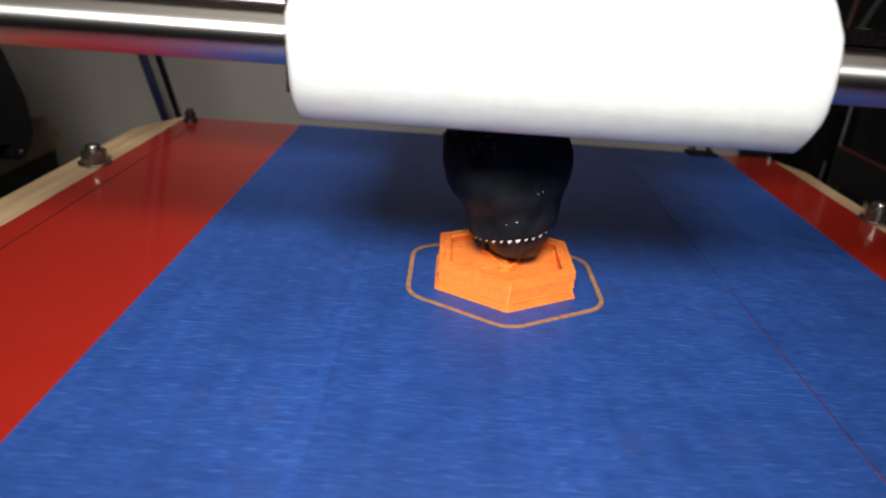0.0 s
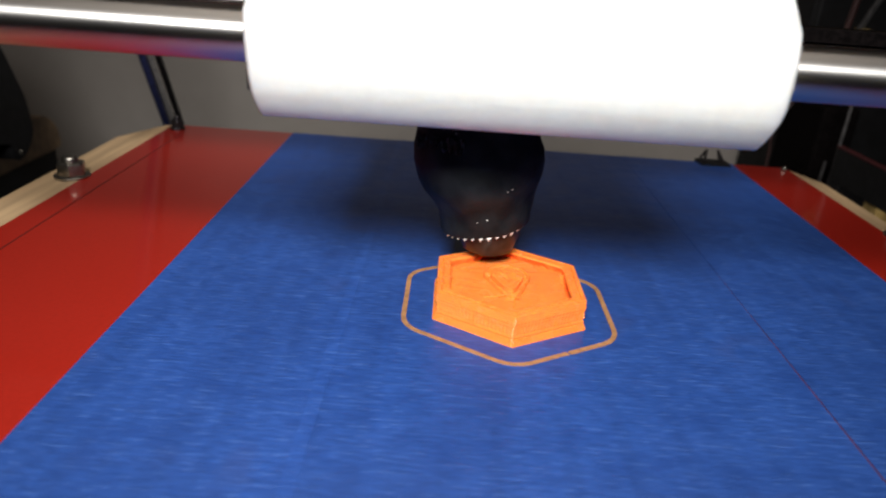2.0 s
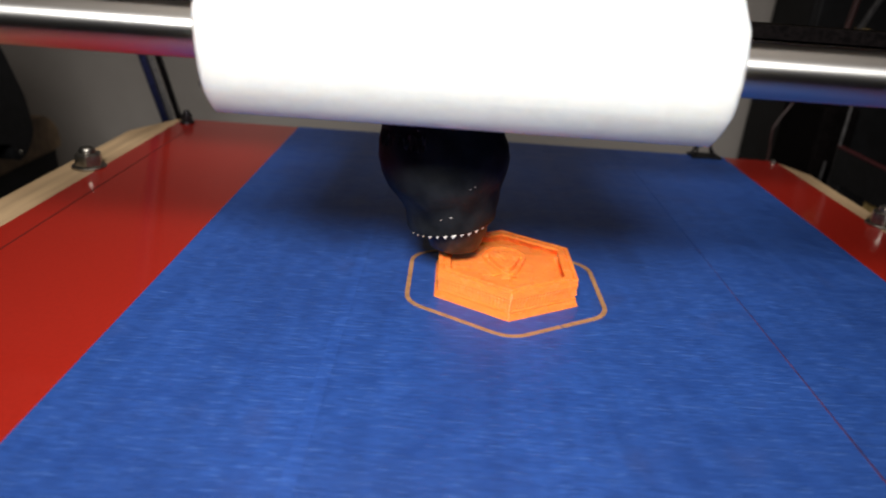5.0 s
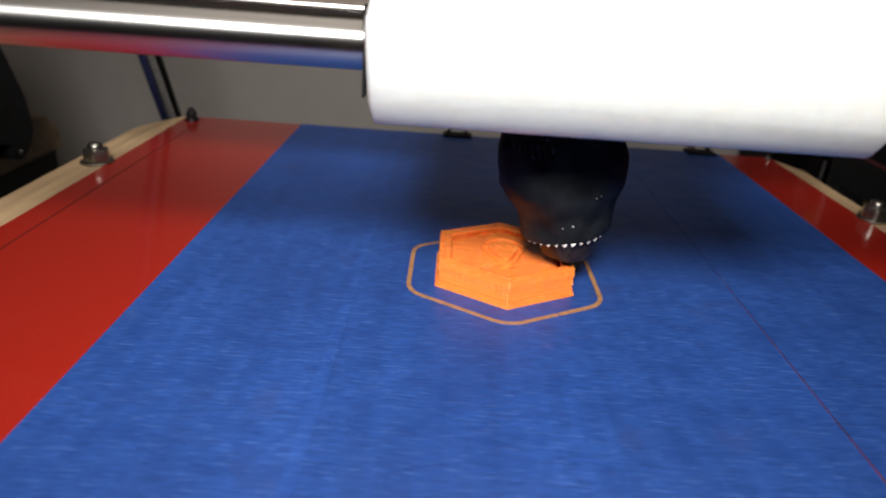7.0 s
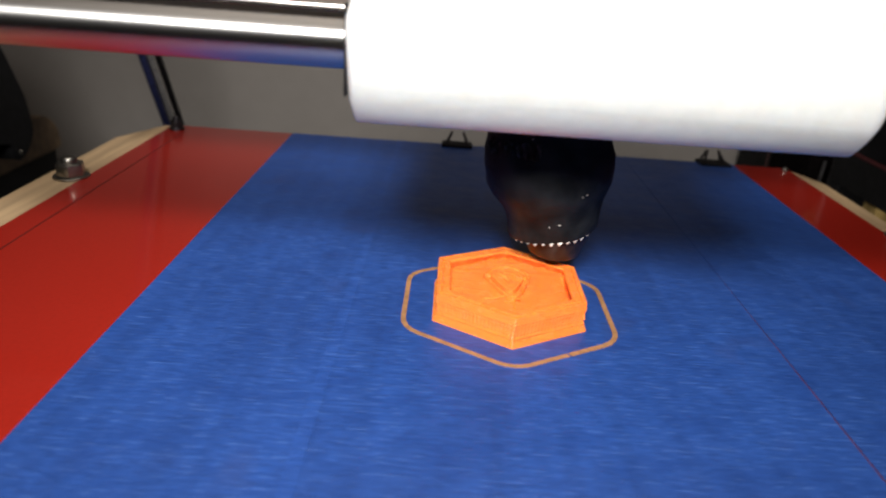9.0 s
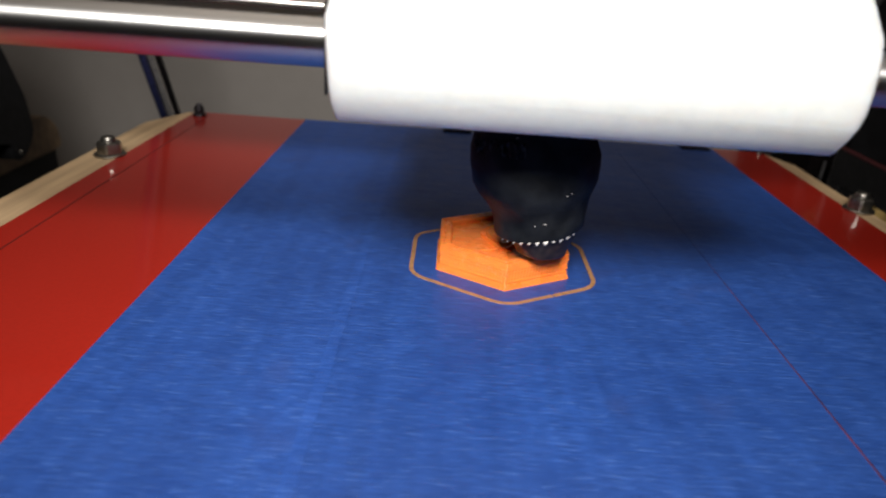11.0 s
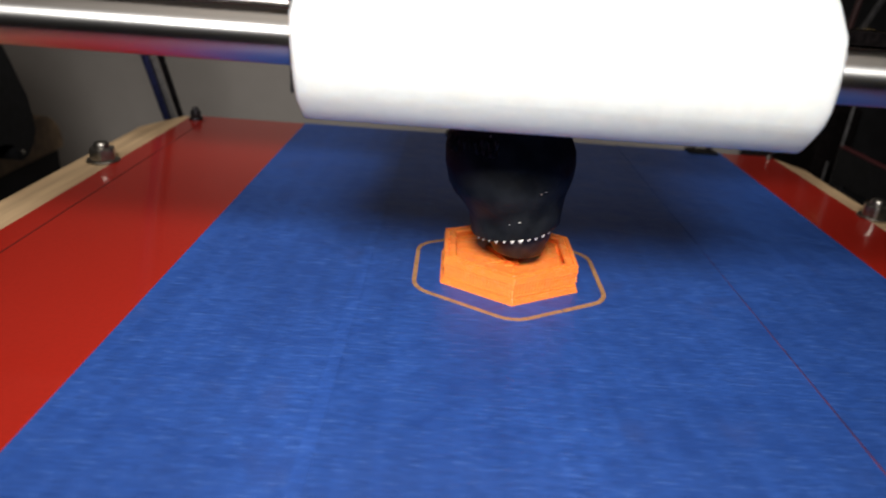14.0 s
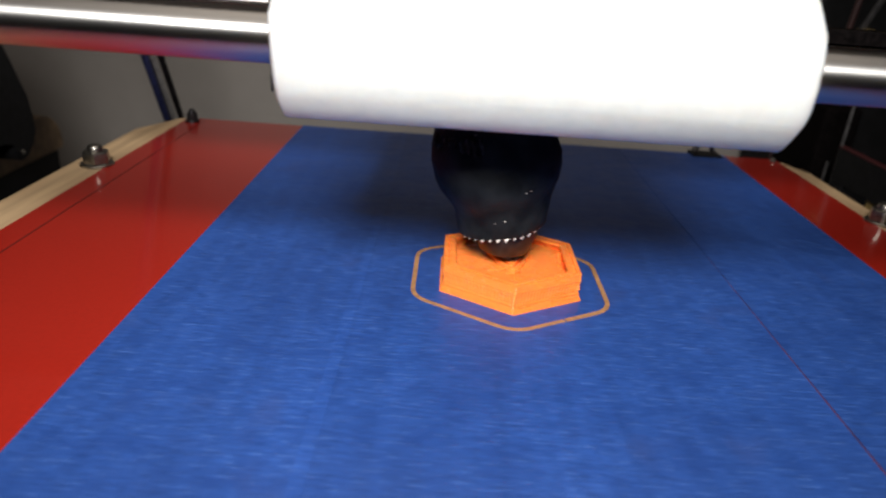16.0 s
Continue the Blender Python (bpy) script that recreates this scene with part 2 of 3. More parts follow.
def frame_rod(x, y0, slope, r, label, mat="dull_steel"):
    """A slanting rod of the frame's side triangle: it leans towards the camera as it rises."""
    t = thing("frame_rod", label, "rod", group="slanting frame rods")
    z0, z1 = -158.0, 230.0
    part("shaft", rod((x, y0 - slope * z0, z0), (x, y0 - slope * z1, z1), r, 28), mat, t, smooth=True)
    part("foot", box((x - 9, y0 - slope * z0 - 12, -160), (x + 9, y0 - slope * z0 + 12, -140), 2), "black", t, "black foot block")
    return t


# three coloured rods stand in for the reflections on one chrome rod
frame_rod(-150, 348, 0.55, 1.9, "slanting rod coloured as the blue reflection on a chrome frame rod", "navy")
frame_rod(-150.5, 356.5, 0.55, 1.5, "slanting rod coloured as the grey reflection amid a chrome frame rod", "grey_rod")
frame_rod(-150, 365, 0.55, 1.7, "slanting rod coloured as the dark side of a chrome frame rod", "dark_steel")


def rod_stand():
    """Two rods behind the bed that rise from an added black block, which replaces their shaded lower ends."""
    t = thing("rod_stand", "reddish and grey steel rods on an added black block", "stand")
    # added block, black to pass for the shade that hides the rods' lower ends
    part("block", box((218, 398, -160), (240, 448, 14), 2), "belt", t)
    part("rod", rod((228, 425, 12), (228, 390, 230), 1.7, 16), "cable", t, "upright reddish-black rod", smooth=True)
    grey = part("rod", rod((229, 436, 12), (229, 292, 230), 1.5, 16), "wire", t, "slanting grey rod", smooth=True)
    part("cable_tie", box((228, 404, 54.6), (235.5, 410, 57), 0.5), "card", grey, "beige cable tie")


rod_stand()


def drive_belt():
    """The belt's two runs, in front of the rear rod, with their fine teeth; they enter the carriage."""
    t = thing("drive_belt", "black toothed rubber belt running beside the steel rods", "belt")
    for y in (187.4, 191.0):
        part("belt_run", box((14, y, 65.1), (250, y + 0.6, 68.6), 0.15, 1), "belt", t)
    bm = bmesh.new()
    for k in range(118):
        x = 14 + 2.0 * k
        box((x, 188.0, 65.3), (x + 1.0, 188.6, 68.4), 0.0, 1, bm)
    tagged(part("belt_teeth", bm, "belt", t), kind="stuff")


drive_belt()


def bed_rails():
    t = thing("bed_rail", "steel rails under the moving print bed", "rail")
    for x in (-70, 96):
        part("rod", rod((x, -40, -32), (x, 330, -32), 5, 20), "dull_steel", t, smooth=True)
        for y in (-50, 325):
            part("end_post", box((x - 12, y, -160), (x + 12, y + 20, -24), 1.5), "black", t)


bed_rails()

# ---- the moving bed; its own origin lies under the middle of the print ----
BX = 17.9
bed = thing("print_bed", "red print bed on plywood, covered with blue masking tape", "print bed")


def bolt(x, y, z, r=4.0, h=7.0, parent=None, label="shiny zinc bolt with washer", mat="bolt", turn=12):
    """A flanged hexagon nut with eased corners on a washer, and the rounded end of the stud above it."""
    bm = bmesh.new()
    rows = []
    for k, q in ((1.0, 0.12), (1.0, 0.58), (0.97, 0.66), (0.86, 0.71)):
        rows.append([])
        for i in range(36):
            a = 2 * math.pi * i / 36
            flat = 0.866 / math.cos((a + radians(turn)) % (math.pi / 3) - math.pi / 6)
            d = r * k * min(flat, 0.975) * (1 if k > 0.9 else 0.98)
            rows[-1].append(bm.verts.new((x + d * math.cos(a), y + d * math.sin(a), z + q * h)))
    for low, up in zip(rows, rows[1:]):
        for i in range(36):
            bm.faces.new((low[i], low[(i + 1) % 36], up[(i + 1) % 36], up[i]))
    bm.faces.new(rows[0][::-1])
    bm.faces.new(rows[-1])
    b = part("bolt", bm, mat, parent, label, smooth=True)
    part("stud", lathe([(r * 0.56, h * 0.6), (r * 0.56, h * 0.84), (r * 0.52, h * 0.92), (r * 0.4, h * 0.98), (r * 0.15, h)], (x, y, z), 20), mat, b, smooth=True)
    part("washer", lathe([(r * 1.18, 0), (r * 1.21, 0.25), (r * 1.21, 0.7), (r * 1.17, 0.9)], (x, y, z), 28), mat, b, smooth=True)
    return b


def build_bed():
    # plywood with cut far corners
    x0, x1, y0, y1 = -158.4, 148.2, -150, 154
    part("board", prism([(x0, y0), (x1, y0), (x1, y1 - 20), (x1 - 8, y1), (x0 + 11, y1), (x0, y1 - 26)], -9, -0.35, bevel=0.8), "wood", bed,
         "pale plywood board")
    part("plate", prism([(-143.8, y0 - 1), (139.8, y0 - 1), (139.8, y1 + 0.4), (-143.8, y1 + 0.4)], -0.3, -0.12, bevel=0.05), "red", bed, "glossy red sheet")
    part("groove", box((-135.0, y0, -0.13), (-134.4, y1 - 4, -0.09)), "groove", bed, "dark scored line in the red sheet")
    edges = [-88.8, -38.3, 12.2, 63.4, 114.5]
    for i, (a, b) in enumerate(zip(edges, edges[1:])):
        # the third gap is open above the red sheet; the seam film fills it
        g0, g1 = (0.29, 0.0) if i == 3 else (0.0, 0.29) if i == 2 else (0.0, 0.0)
        ov = -0.4 if i in (1,) else 0.0
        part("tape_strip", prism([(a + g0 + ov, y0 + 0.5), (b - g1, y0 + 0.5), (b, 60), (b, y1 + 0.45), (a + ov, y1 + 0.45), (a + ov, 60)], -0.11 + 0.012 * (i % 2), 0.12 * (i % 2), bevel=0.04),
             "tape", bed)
    part("tape_overlap", prism([(-40.9, y0 + 0.6), (-38.2, y0 + 0.6), (-38.0, y1 + 0.3), (-40.5, y1 + 0.3)], 0.1, 0.19, bevel=0.05), "double_tape", bed, "paler ridge where two tapes overlap")
    # film added in the gap, dull red in place of shade
    part("seam_line", prism([(62.7, y0 + 0.5), (64.1, y0 + 0.5), (63.45, 60), (63.4, 60)], -0.11, -0.06), "seam", bed, "thin dull red film filling the gap between two tapes")
    bolt(-148.1, 73.4, -0.3, 4.9, 7.8, bed)
    bolt(143.4, 71.0, -0.3, 4.7, 7.6, bed, turn=55)
    bolt(-139.3, 147, -0.1, 2.7, 6, bed, "dark steel corner bolt", "dark_steel")
    bolt(137, 150, -0.1, 1.2, 1.8, bed)
    for x in (-13, 105):
        c = part("clip", prism([(x - 7, y1 - 6), (x + 7, y1 - 6), (x + 7, y1 + 3), (x - 7, y1 + 3)], -10, 1.2, bevel=0.4), "black", bed, "black spring clip")
        for k in (-1, 1):
            bm = rod((x + 4.5 * k, y1 - 3, 1.2), (x + 2.6 * k, y1 + 2, 5.5), 0.6, 8)
            rod((x + 4.5 * k, y1 + 3, 1.2), (x + 2.6 * k, y1 + 2, 5.5), 0.6, 8, bm)
            part("clip_wire", bm, "dark_steel", c, "bent wire handle")


build_bed()


# ---- the print and its skirt line ----
def build_print():
    rnd = random.Random(4)
    R, TOP = 20.4, 7.45
    bm = bmesh.new()
    rings = []
    layers = 25
    h = TOP / layers

    def ring(r, z):
        # corners eased by a small arc, then vertices along each side, so the ribs and wobble of the layers show
        out = []
        arcs = []
        for i in range(6):
            a, rc = radians(-90 + 60 * i), 0.75
            c = Vector((math.cos(a), math.sin(a))) * (r - 1.1547 * rc)
            arcs.append([c + rc * Vector((math.cos(a + radians(q)), math.sin(a + radians(q)))) for q in (-30, -15, 0, 15, 30)])
        for i in range(6):
            out += arcs[i]
            a, b = arcs[i][-1], arcs[(i + 1) % 6][0]
            away = (a + b).normalized()
            for k in range(1, 40):
                rib = 0.085 if 2.2 < z < 5.6 and k % 2 else 0.0
                out.append(a.lerp(b, k / 40) - away * rib)
        return [bm.verts.new((p.x, p.y, z)) for p in out]
    for k in range(layers):
        z = k * h
        swell = 0.85 * max(0, 1 - z / 1.6) - 0.2 * math.exp(-((z - 2.9) / 1.4) ** 2) + 0.2 * math.exp(-((z - 5.6) / 0.7) ** 2) + rnd.uniform(-0.045, 0.045) - {5: 0.24, 8: 0.14, 17: 0.08}.get(k, 0)
        rings.append(ring(R + swell - 0.14, z + 0.02))
        rings.append(ring(R + swell, z + h * 0.3))
        rings.append(ring(R + swell, z + h * 0.7))
    rings.append(ring(R - 0.25, TOP - 0.02))
    for a, b in zip(rings, rings[1:]):
        for i in range(len(a)):
            j = (i + 1) % len(a)
            bm.faces.new((a[i], a[j], b[j], b[i]))
    bm.faces.new(rings[0][::-1])
    # rim, an uneven channel inside it, then the sunken floor
    def channel(p):
        # deep slit along the +x side, a notch at one corner, a thin line along the far sides
        d = 0.05 + 0.08 * noise.noise(p * 0.5)
        if p.x > 9.5 and -6.5 < p.y < 5.8:
            d = 2.6
        elif p.x < -10.0 and p.y > 7.0:
            d = 2.4
        elif p.y > 7.0:
            d = 0.9 + 0.8 * noise.noise(p * 0.6)
        return max(d, 0.0)
    last = rings[-1]
    for r, z, deep in [(R - 0.6, TOP, 0), (R - 1.2, TOP - 0.02, 0), (R - 1.32, TOP - 0.3, 0), (R - 1.55, TOP - 0.3, 0), (R - 1.68, TOP - 0.02, 0), (R - 2.7, TOP, 0), (R - 3.4, TOP - 0.06, 0),
                       (R - 3.75, TOP - 0.45, 0), (R - 3.95, TOP - 1.3, 1), (R - 4.65, TOP - 1.3, 1), (R - 4.75, TOP - 1.3, 0), (R - 5.6, TOP - 1.25, 0)]:
        nxt = ring(r, z)
        for v in nxt:
            if deep:
                v.co.z -= channel(v.co)
                if r > R - 4.2 and (v.co.y > 7.0 or v.co.x > 9.5):
                    # the far walls are undercut below their lip, here more, there less
                    v.co.xy *= 1.10 + 0.06 * noise.noise(v.co * 0.7)
            v.co.z += 0.12 * noise.noise(v.co * 0.9) + rnd.uniform(-0.03, 0.03)
        for i in range(len(last)):
            j = (i + 1) % len(last)
            bm.faces.new((last[i], last[j], nxt[j], nxt[i]))
        last = nxt
    bm.faces.new(last)
    ob = tagged(part("printed_hexagon", bm, "orange"), "orange layered plastic hexagon being printed on blue tape", "3d print")
    # the raised drop shape in the middle
    pts = []
    for k in range(28):
        a = -math.pi / 2 + 2 * math.pi * k / 28
        r = 5.9
        x, y = r * math.cos(a) - 0.4, r * math.sin(a) * 1.05 + 2.2
        if y < 1.0:
            w = min(1, (1.0 - y) / 5.2)
            y -= 5.8 * w ** 2
            x = x * (1 - 0.25 * w) + 0.5 * w
        pts.append((x, y))
    def shrink(k):
        return [(-0.2 + (x + 0.2) * k, 1.0 + (y - 1.0) * k) for x, y in pts]
    bm = bmesh.new()
    loops = []
    for k, z, deep in ((1.0, -1.5, 0), (1.0, -0.4, 0), (0.96, -0.12, 0), (0.88, -0.12, 0), (0.87, -0.3, 1), (0.71, -0.3, 1), (0.695, -0.1, 0), (0.62, 0.0, 0), (0.5, -0.1, 0),
                       (0.38, 0.05, 0), (0.25, -0.08, 0), (0.12, 0.0, 0)):
        loops.append([])
        for i, (x, y) in enumerate(shrink(k)):
            p = Vector((x, y, k * 7))
            rough = 0.0 if k > 0.97 else 0.2 * noise.noise(p * 0.8) + rnd.uniform(-0.1, 0.1)
            gutter = deep * (2.4 if y < 2.5 else 0.35)
            loops[-1].append(bm.verts.new((x + 0.12 * noise.noise(p * 1.3), y, TOP + z + rough - gutter)))
    for a, b in zip(loops, loops[1:]):
        for i in range(len(a)):
            j = (i + 1) % len(a)
            bm.faces.new((a[i], a[j], b[j], b[i]))
    bm.faces.new(loops[0][::-1])
    bm.faces.new(loops[-1])
    part("island", bm, "orange", ob, "raised drop-shaped island")
    # the small beads where each round of filament starts, up the corners
    for corner, share in ((-90, 1.0), (-30, 0.5), (210, 0.4)):
        for k in range(1, 25):
            if rnd.random() > share * 0.8:
                continue
            z, w = (k + 0.5) * h, rnd.uniform(0.22, 0.42)
            d = R - 0.30 + 0.85 * max(0, 1 - z / 1.6) + 0.14 * math.exp(-((z - 5.6) / 0.7) ** 2)
            a = radians(corner + rnd.uniform(-0.6, 0.6))
            part("seam_bead", lathe([(w * 0.5, -w * 0.7), (w * 0.95, -w * 0.25), (w, 0.05), (w * 0.75, w * 0.5), (w * 0.3, w * 0.75)], (d * math.cos(a), d * math.sin(a), z), 9), "bead", ob, smooth=True)
    for x, y, a, n in ((8.6, -13.4, 30, 0.9), (11.2, -12.0, 30, 1.3), (6.4, -14.9, 30, 0.7), (13.6, -10.6, 30, 0.8), (-17.2, 2.0, 90, 1.0), (-9.0, 13.6, 30, 1.2), (3.8, 16.2, -30, 1.1)):
        c, w = math.cos(radians(a)) * n / 2, math.sin(radians(a)) * n / 2
        part("lump", rod((x - c, y - w, TOP), (x + c, y + w, TOP + 0.05), 0.2, 7), "orange", ob)
    for x, y, a, n, up in ((-2.4, -8.6, 18, 4.2, 0.5), (1.0, -9.4, -40, 2.4, 0.7), (0.1, -8.0, 75, 2.2, 0.6), (-4.9, -9.4, -6, 3.0, 0.2), (1.9, -7.4, 55, 1.8, 0.6),
                           (-0.6, -10.6, -15, 2.2, 0.3), (0.4, -12.4, 88, 2.0, 0.3)):
        c, s = math.cos(radians(a)) * n / 2, math.sin(radians(a)) * n / 2
        part("string", rod((x - c, y - s, TOP - 1.1), (x + c, y + s, TOP - 1.0 + up), 0.24, 6), "orange", ob)
    return ob


printed = build_print()


def build_skirt():
    bm = bmesh.new()
    rows = []
    for out, z in ((8.15, 0.0), (8.15, 0.26), (6.95, 0.26), (6.95, 0.0)):
        pts = rounded_hexagon(20.4, out)
        # the small break where the line began
        a, b = Vector(pts[4]), Vector(pts[5])
        pts[5:5] = [tuple(a.lerp(b, 0.49)), tuple(a.lerp(b, 0.515))]
        rows.append([bm.verts.new((x, y, z + 0.02)) for x, y in pts])
    n = len(rows[0])
    for i in range(n):
        if i == 5:
            continue
        j = (i + 1) % n
        for a, b in zip(rows, rows[1:] + rows[:1]):
            bm.faces.new((a[i], a[j], b[j], b[i]))
    return tagged(part("skirt_line", bm, "skirt"), "thin flat orange plastic outline around the print", "3d print")


skirt = build_skirt()

# ---- the print head; its own origin lies at the nozzle's tip, on the bed's level ----
head = thing("extruder", "white covered print head with black hot end", "print head")
HY = 164.0


def build_head():
    # white cover: a bent sheet, upright in front, rolled under at the bottom; y is counted from the nozzle
    # above about z 73 the sheet is unseen, carried up to enlarge its shadow
    prof = [(-8, 122), (-22, 121), (-27, 117), (-29.5, 110), (-31, 100), (-33, 90), (-37, 81), (-40.6, 76), (-43.6, 71.5), (-44.7, 69), (-45.3, 67), (-45.8, 62.5), (-45.6, 59.0), (-44.9, 56.6), (-43.9, 54.5), (-42.7, 52.6), (-41.4, 51.0), (-40.6, 50.4), (-39.4, 50.1),
            (-34, 50.1), (-24, 50.1)]
    bm = bmesh.new()
    xs = [-47.0, -46.4, 46.0, 46.6]
    inset = [0.8, 0.0, 0.0, 0.8]
    grid = []
    for x, ins in zip(xs, inset):
        ends = ((50.1, -0.9), (55, 0), (59, 0.1), (62.5, 0.3), (67, 0.65), (69, 0.72), (71.5, 0.2), (76, -1.0), (90, -3), (122, -4)) if x < 0 else \
            ((50.1, -0.9), (55, 0), (57, 0.38), (67, 0.5), (71.5, 0.55), (76, -0.3), (78, -1.4), (90, -3), (122, -4))
        grid.append([bm.verts.new((x + math.copysign(1, x) * np.interp(z, [e[0] for e in ends], [e[1] for e in ends]), y + ins * 0.7, z)) for y, z in prof])
    for a, b in zip(grid, grid[1:]):
        for i in range(len(prof) - 1):
            bm.faces.new((a[i], a[i + 1], b[i + 1], b[i]))
    bmesh.ops.recalc_face_normals(bm, faces=bm.faces[:])
    bmesh.ops.solidify(bm, geom=bm.faces[:], thickness=2.0)
    part("cover", bm, "white", head, "white rounded plastic cover", smooth=True)
    part("carriage", box((-46.4, -38, 52), (45.2, 44, 76), 2), "black", head, "black carriage block behind the cover")

    part("side_plate", box((-48.35, -41.6, 55.0), (-47.85, 20, 71), 0.2, 1), "cabinet", head, "thin black side plate")
    # black wrapped hot end, leaning a little to one side
    lean = Matrix.Translation((-0.0004, 0, 0.0157)) @ Matrix.Rotation(radians(-7.7), 4, "Y") @ Matrix.Translation((0, 0, -0.016))

    def wob(a, z):
        return 0.018 * math.sin(3 * a + z * 0.25) + 0.014 * math.sin(7 * a + z * 0.6) + 0.012 * noise.noise((math.cos(a) * 3, math.sin(a) * 3, z * 0.3)) \
            + 0.10 * max(0, math.cos(a)) * math.exp(-((z - 21) / 5) ** 2) - 0.04 * max(0, -math.cos(a)) * math.exp(-((z - 22) / 4) ** 2)
    bm = lathe([(9.0, 17.5), (10.7, 17.0), (11.1, 17.8), (11.3, 19.5), (11.8, 22.0), (12.7, 24.8), (14.4, 27.8), (15.6, 30.2), (16.05, 33), (15.9, 36.5), (15.2, 40),
                                       (14.1, 43.5), (13.5, 48), (13.0, 54)], n=64, wobble=wob)
    for v in bm.verts:
        # the rim dips to one side
        v.co.z += 0.08 * v.co.x * max(0, min(1, (22 - v.co.z) / 5))
        # the bulge sags sideways, and shallow folds run down from its top
        v.co.x -= 0.65 * max(0, min(1, (v.co.z - 19) / 9))
        fold = math.sin(9 * math.atan2(v.co.y, v.co.x) + 0.4 * v.co.z) * max(0, min(1, (v.co.z - 36) / 6))
        v.co.x, v.co.y = v.co.x * (1 + 0.025 * fold), v.co.y * (1 + 0.025 * fold)
    wrap = part("hot_end_wrap", bm, "sock", head, "glossy black wrapped hot end", smooth=True)
    wrap.matrix_local = lean
    # crumpled film gathered at the top of the wrap, on one side
    rnd = random.Random(21)
    bm = bmesh.new()
    edge = []
    for q in range(34):
        u = radians(-172 + 2.1 * q)
        edge.append([])
        for k in range(4):
            d = 15.25 + 0.35 * math.sin(1.9 * q + k) + rnd.uniform(-0.25, 0.3) - 0.25 * k
            edge[-1].append(bm.verts.new((d * math.cos(u) - 0.6, d * math.sin(u), 39.6 + 1.1 * k + 0.4 * math.sin(0.8 * q) + rnd.uniform(-0.25, 0.25))))
    for p, q in zip(edge, edge[1:]):
        for i in range(3):
            bm.faces.new((p[i], q[i], q[i + 1], p[i + 1]))
    bmesh.ops.solidify(bm, geom=bm.faces[:], thickness=0.2)
    part("film_fold", bm, "crinkle", wrap, "crumpled shiny black film")
    # bright crimped points under the rim, on the front half
    rnd = random.Random(9)
    for k in range(12):
        a = radians(-90 + (k - 5.6) * 10.8)
        big = (0.4, 0.5, 0.6, 0.9, 0.8, 1.0, 1.1, 1.0, 1.25, 1.15, 0.75, 0.45)[k] * rnd.uniform(0.92, 1.05)
        out, side = Vector((math.cos(a), math.sin(a), 0)), Vector((-math.sin(a), math.cos(a), 0))
        base = out * 10.7 + Vector((0, 0, 16.95 + 0.8 * math.cos(a)))
        bm = bmesh.new()
        w, h = 0.6 * big, 0.72 * big
        q = [bm.verts.new(base + side * u + out * v + Vector((0, 0, z))) for u, v, z in ((-w, 0.15, 0.05), (w, 0.2, 0.28), (-0.3 * w, 0.05, -h), (0.4 * w, 0.45, -0.1), (0, -0.5, 0.2))]
        for i, j, l in ((0, 2, 3), (3, 2, 1), (0, 3, 1), (0, 4, 2), (2, 4, 1), (1, 4, 0)):
            bm.faces.new((q[i], q[j], q[l]))
        part("crimp_point", bm, "tooth", wrap)
    # small bright drips on the wrap
    for x, y, z, w in ((0.5, -12.25, 22.4, 0.36), (-1.9, -11.9, 21.8, 0.16), (5.6, -14.3, 29.9, 0.24), (6.7, -14.0, 30.3, 0.24), (-5.6, -12.8, 44.0, 0.3)):
        part("drip", lathe([(w * 0.3, -0.12), (w, 0), (w * 0.3, 0.12)], (x, y, z), 8), "tooth", wrap, smooth=True)
    part("heater_block", lathe([(5.7, 9.9), (6.3, 10.1), (6.7, 10.8), (7.4, 12.6), (8.0, 15.0), (8.3, 18.2)], (0.9, 0, 0), n=24, wobble=lambda a, z: 0.03 * math.sin(5 * a + z)), "heater", head, "heat-browned metal block", smooth=True)
    part("nozzle", lathe([(0.5, 7.55), (0.9, 7.6), (2.4, 9.4), (4.0, 9.8), (4.0, 11.0)], n=18), "brass", head, "brass nozzle tip", smooth=True)


build_head()


# ---- things round the printer ----
def cabinet():
    t = thing("black_cabinet", "tall matt black cabinet beside the printer", "cabinet")
    part("body", box((276, 560, -160), (640, 632, 420), 3), "cabinet", t)
    part("door", box((277, 554, -150), (636, 560, 410), 2), "cabinet", t)


cabinet()


def side_panel():
    t = thing("side_panel", "black frame panel with a dark red top edge", "panel")
    part("sheet", box((211, 240, -19), (214, 362, -1), 0.6, 1), "black", t)
    part("edging", box((210.8, 240, -1), (214.2, 362, 0), 0.2, 1), "dark_red", t)
    part("leg", box((211, 350, -160), (214, 362, -19), 0.6, 1), "black", t)


side_panel()
wire = thing("steel_wire", "thin upright steel wire behind the black panel", "wire")
part("strand", rod((213, 364, -160), (213, 364, 50), 0.8, 8), "wire", wire)


short_wire = thing("steel_wire", "short thin steel wire end beside the black panel", "wire")
part("strand", rod((210, 372, -160), (212, 371, -11.5), 0.7, 8), "wire", short_wire)


def red_cable():
    """A thin lead that bends down behind the bed."""
    t = thing("cable", "thin dark red cable hanging behind the print bed", "cable")
    path = [(206, 402, 40), (203, 401, 26), (199.3, 400, 13.8), (195, 400, 6), (192, 400, -1), (192.5, 400, -8), (193.5, 400, -14), (195, 400, -60), (196, 400, -159)]
    bm = bmesh.new()
    for p, q in zip(path, path[1:]):
        rod(p, q, 0.6, 8, bm)
    part("lead", bm, "cable", t, smooth=True)


red_cable()


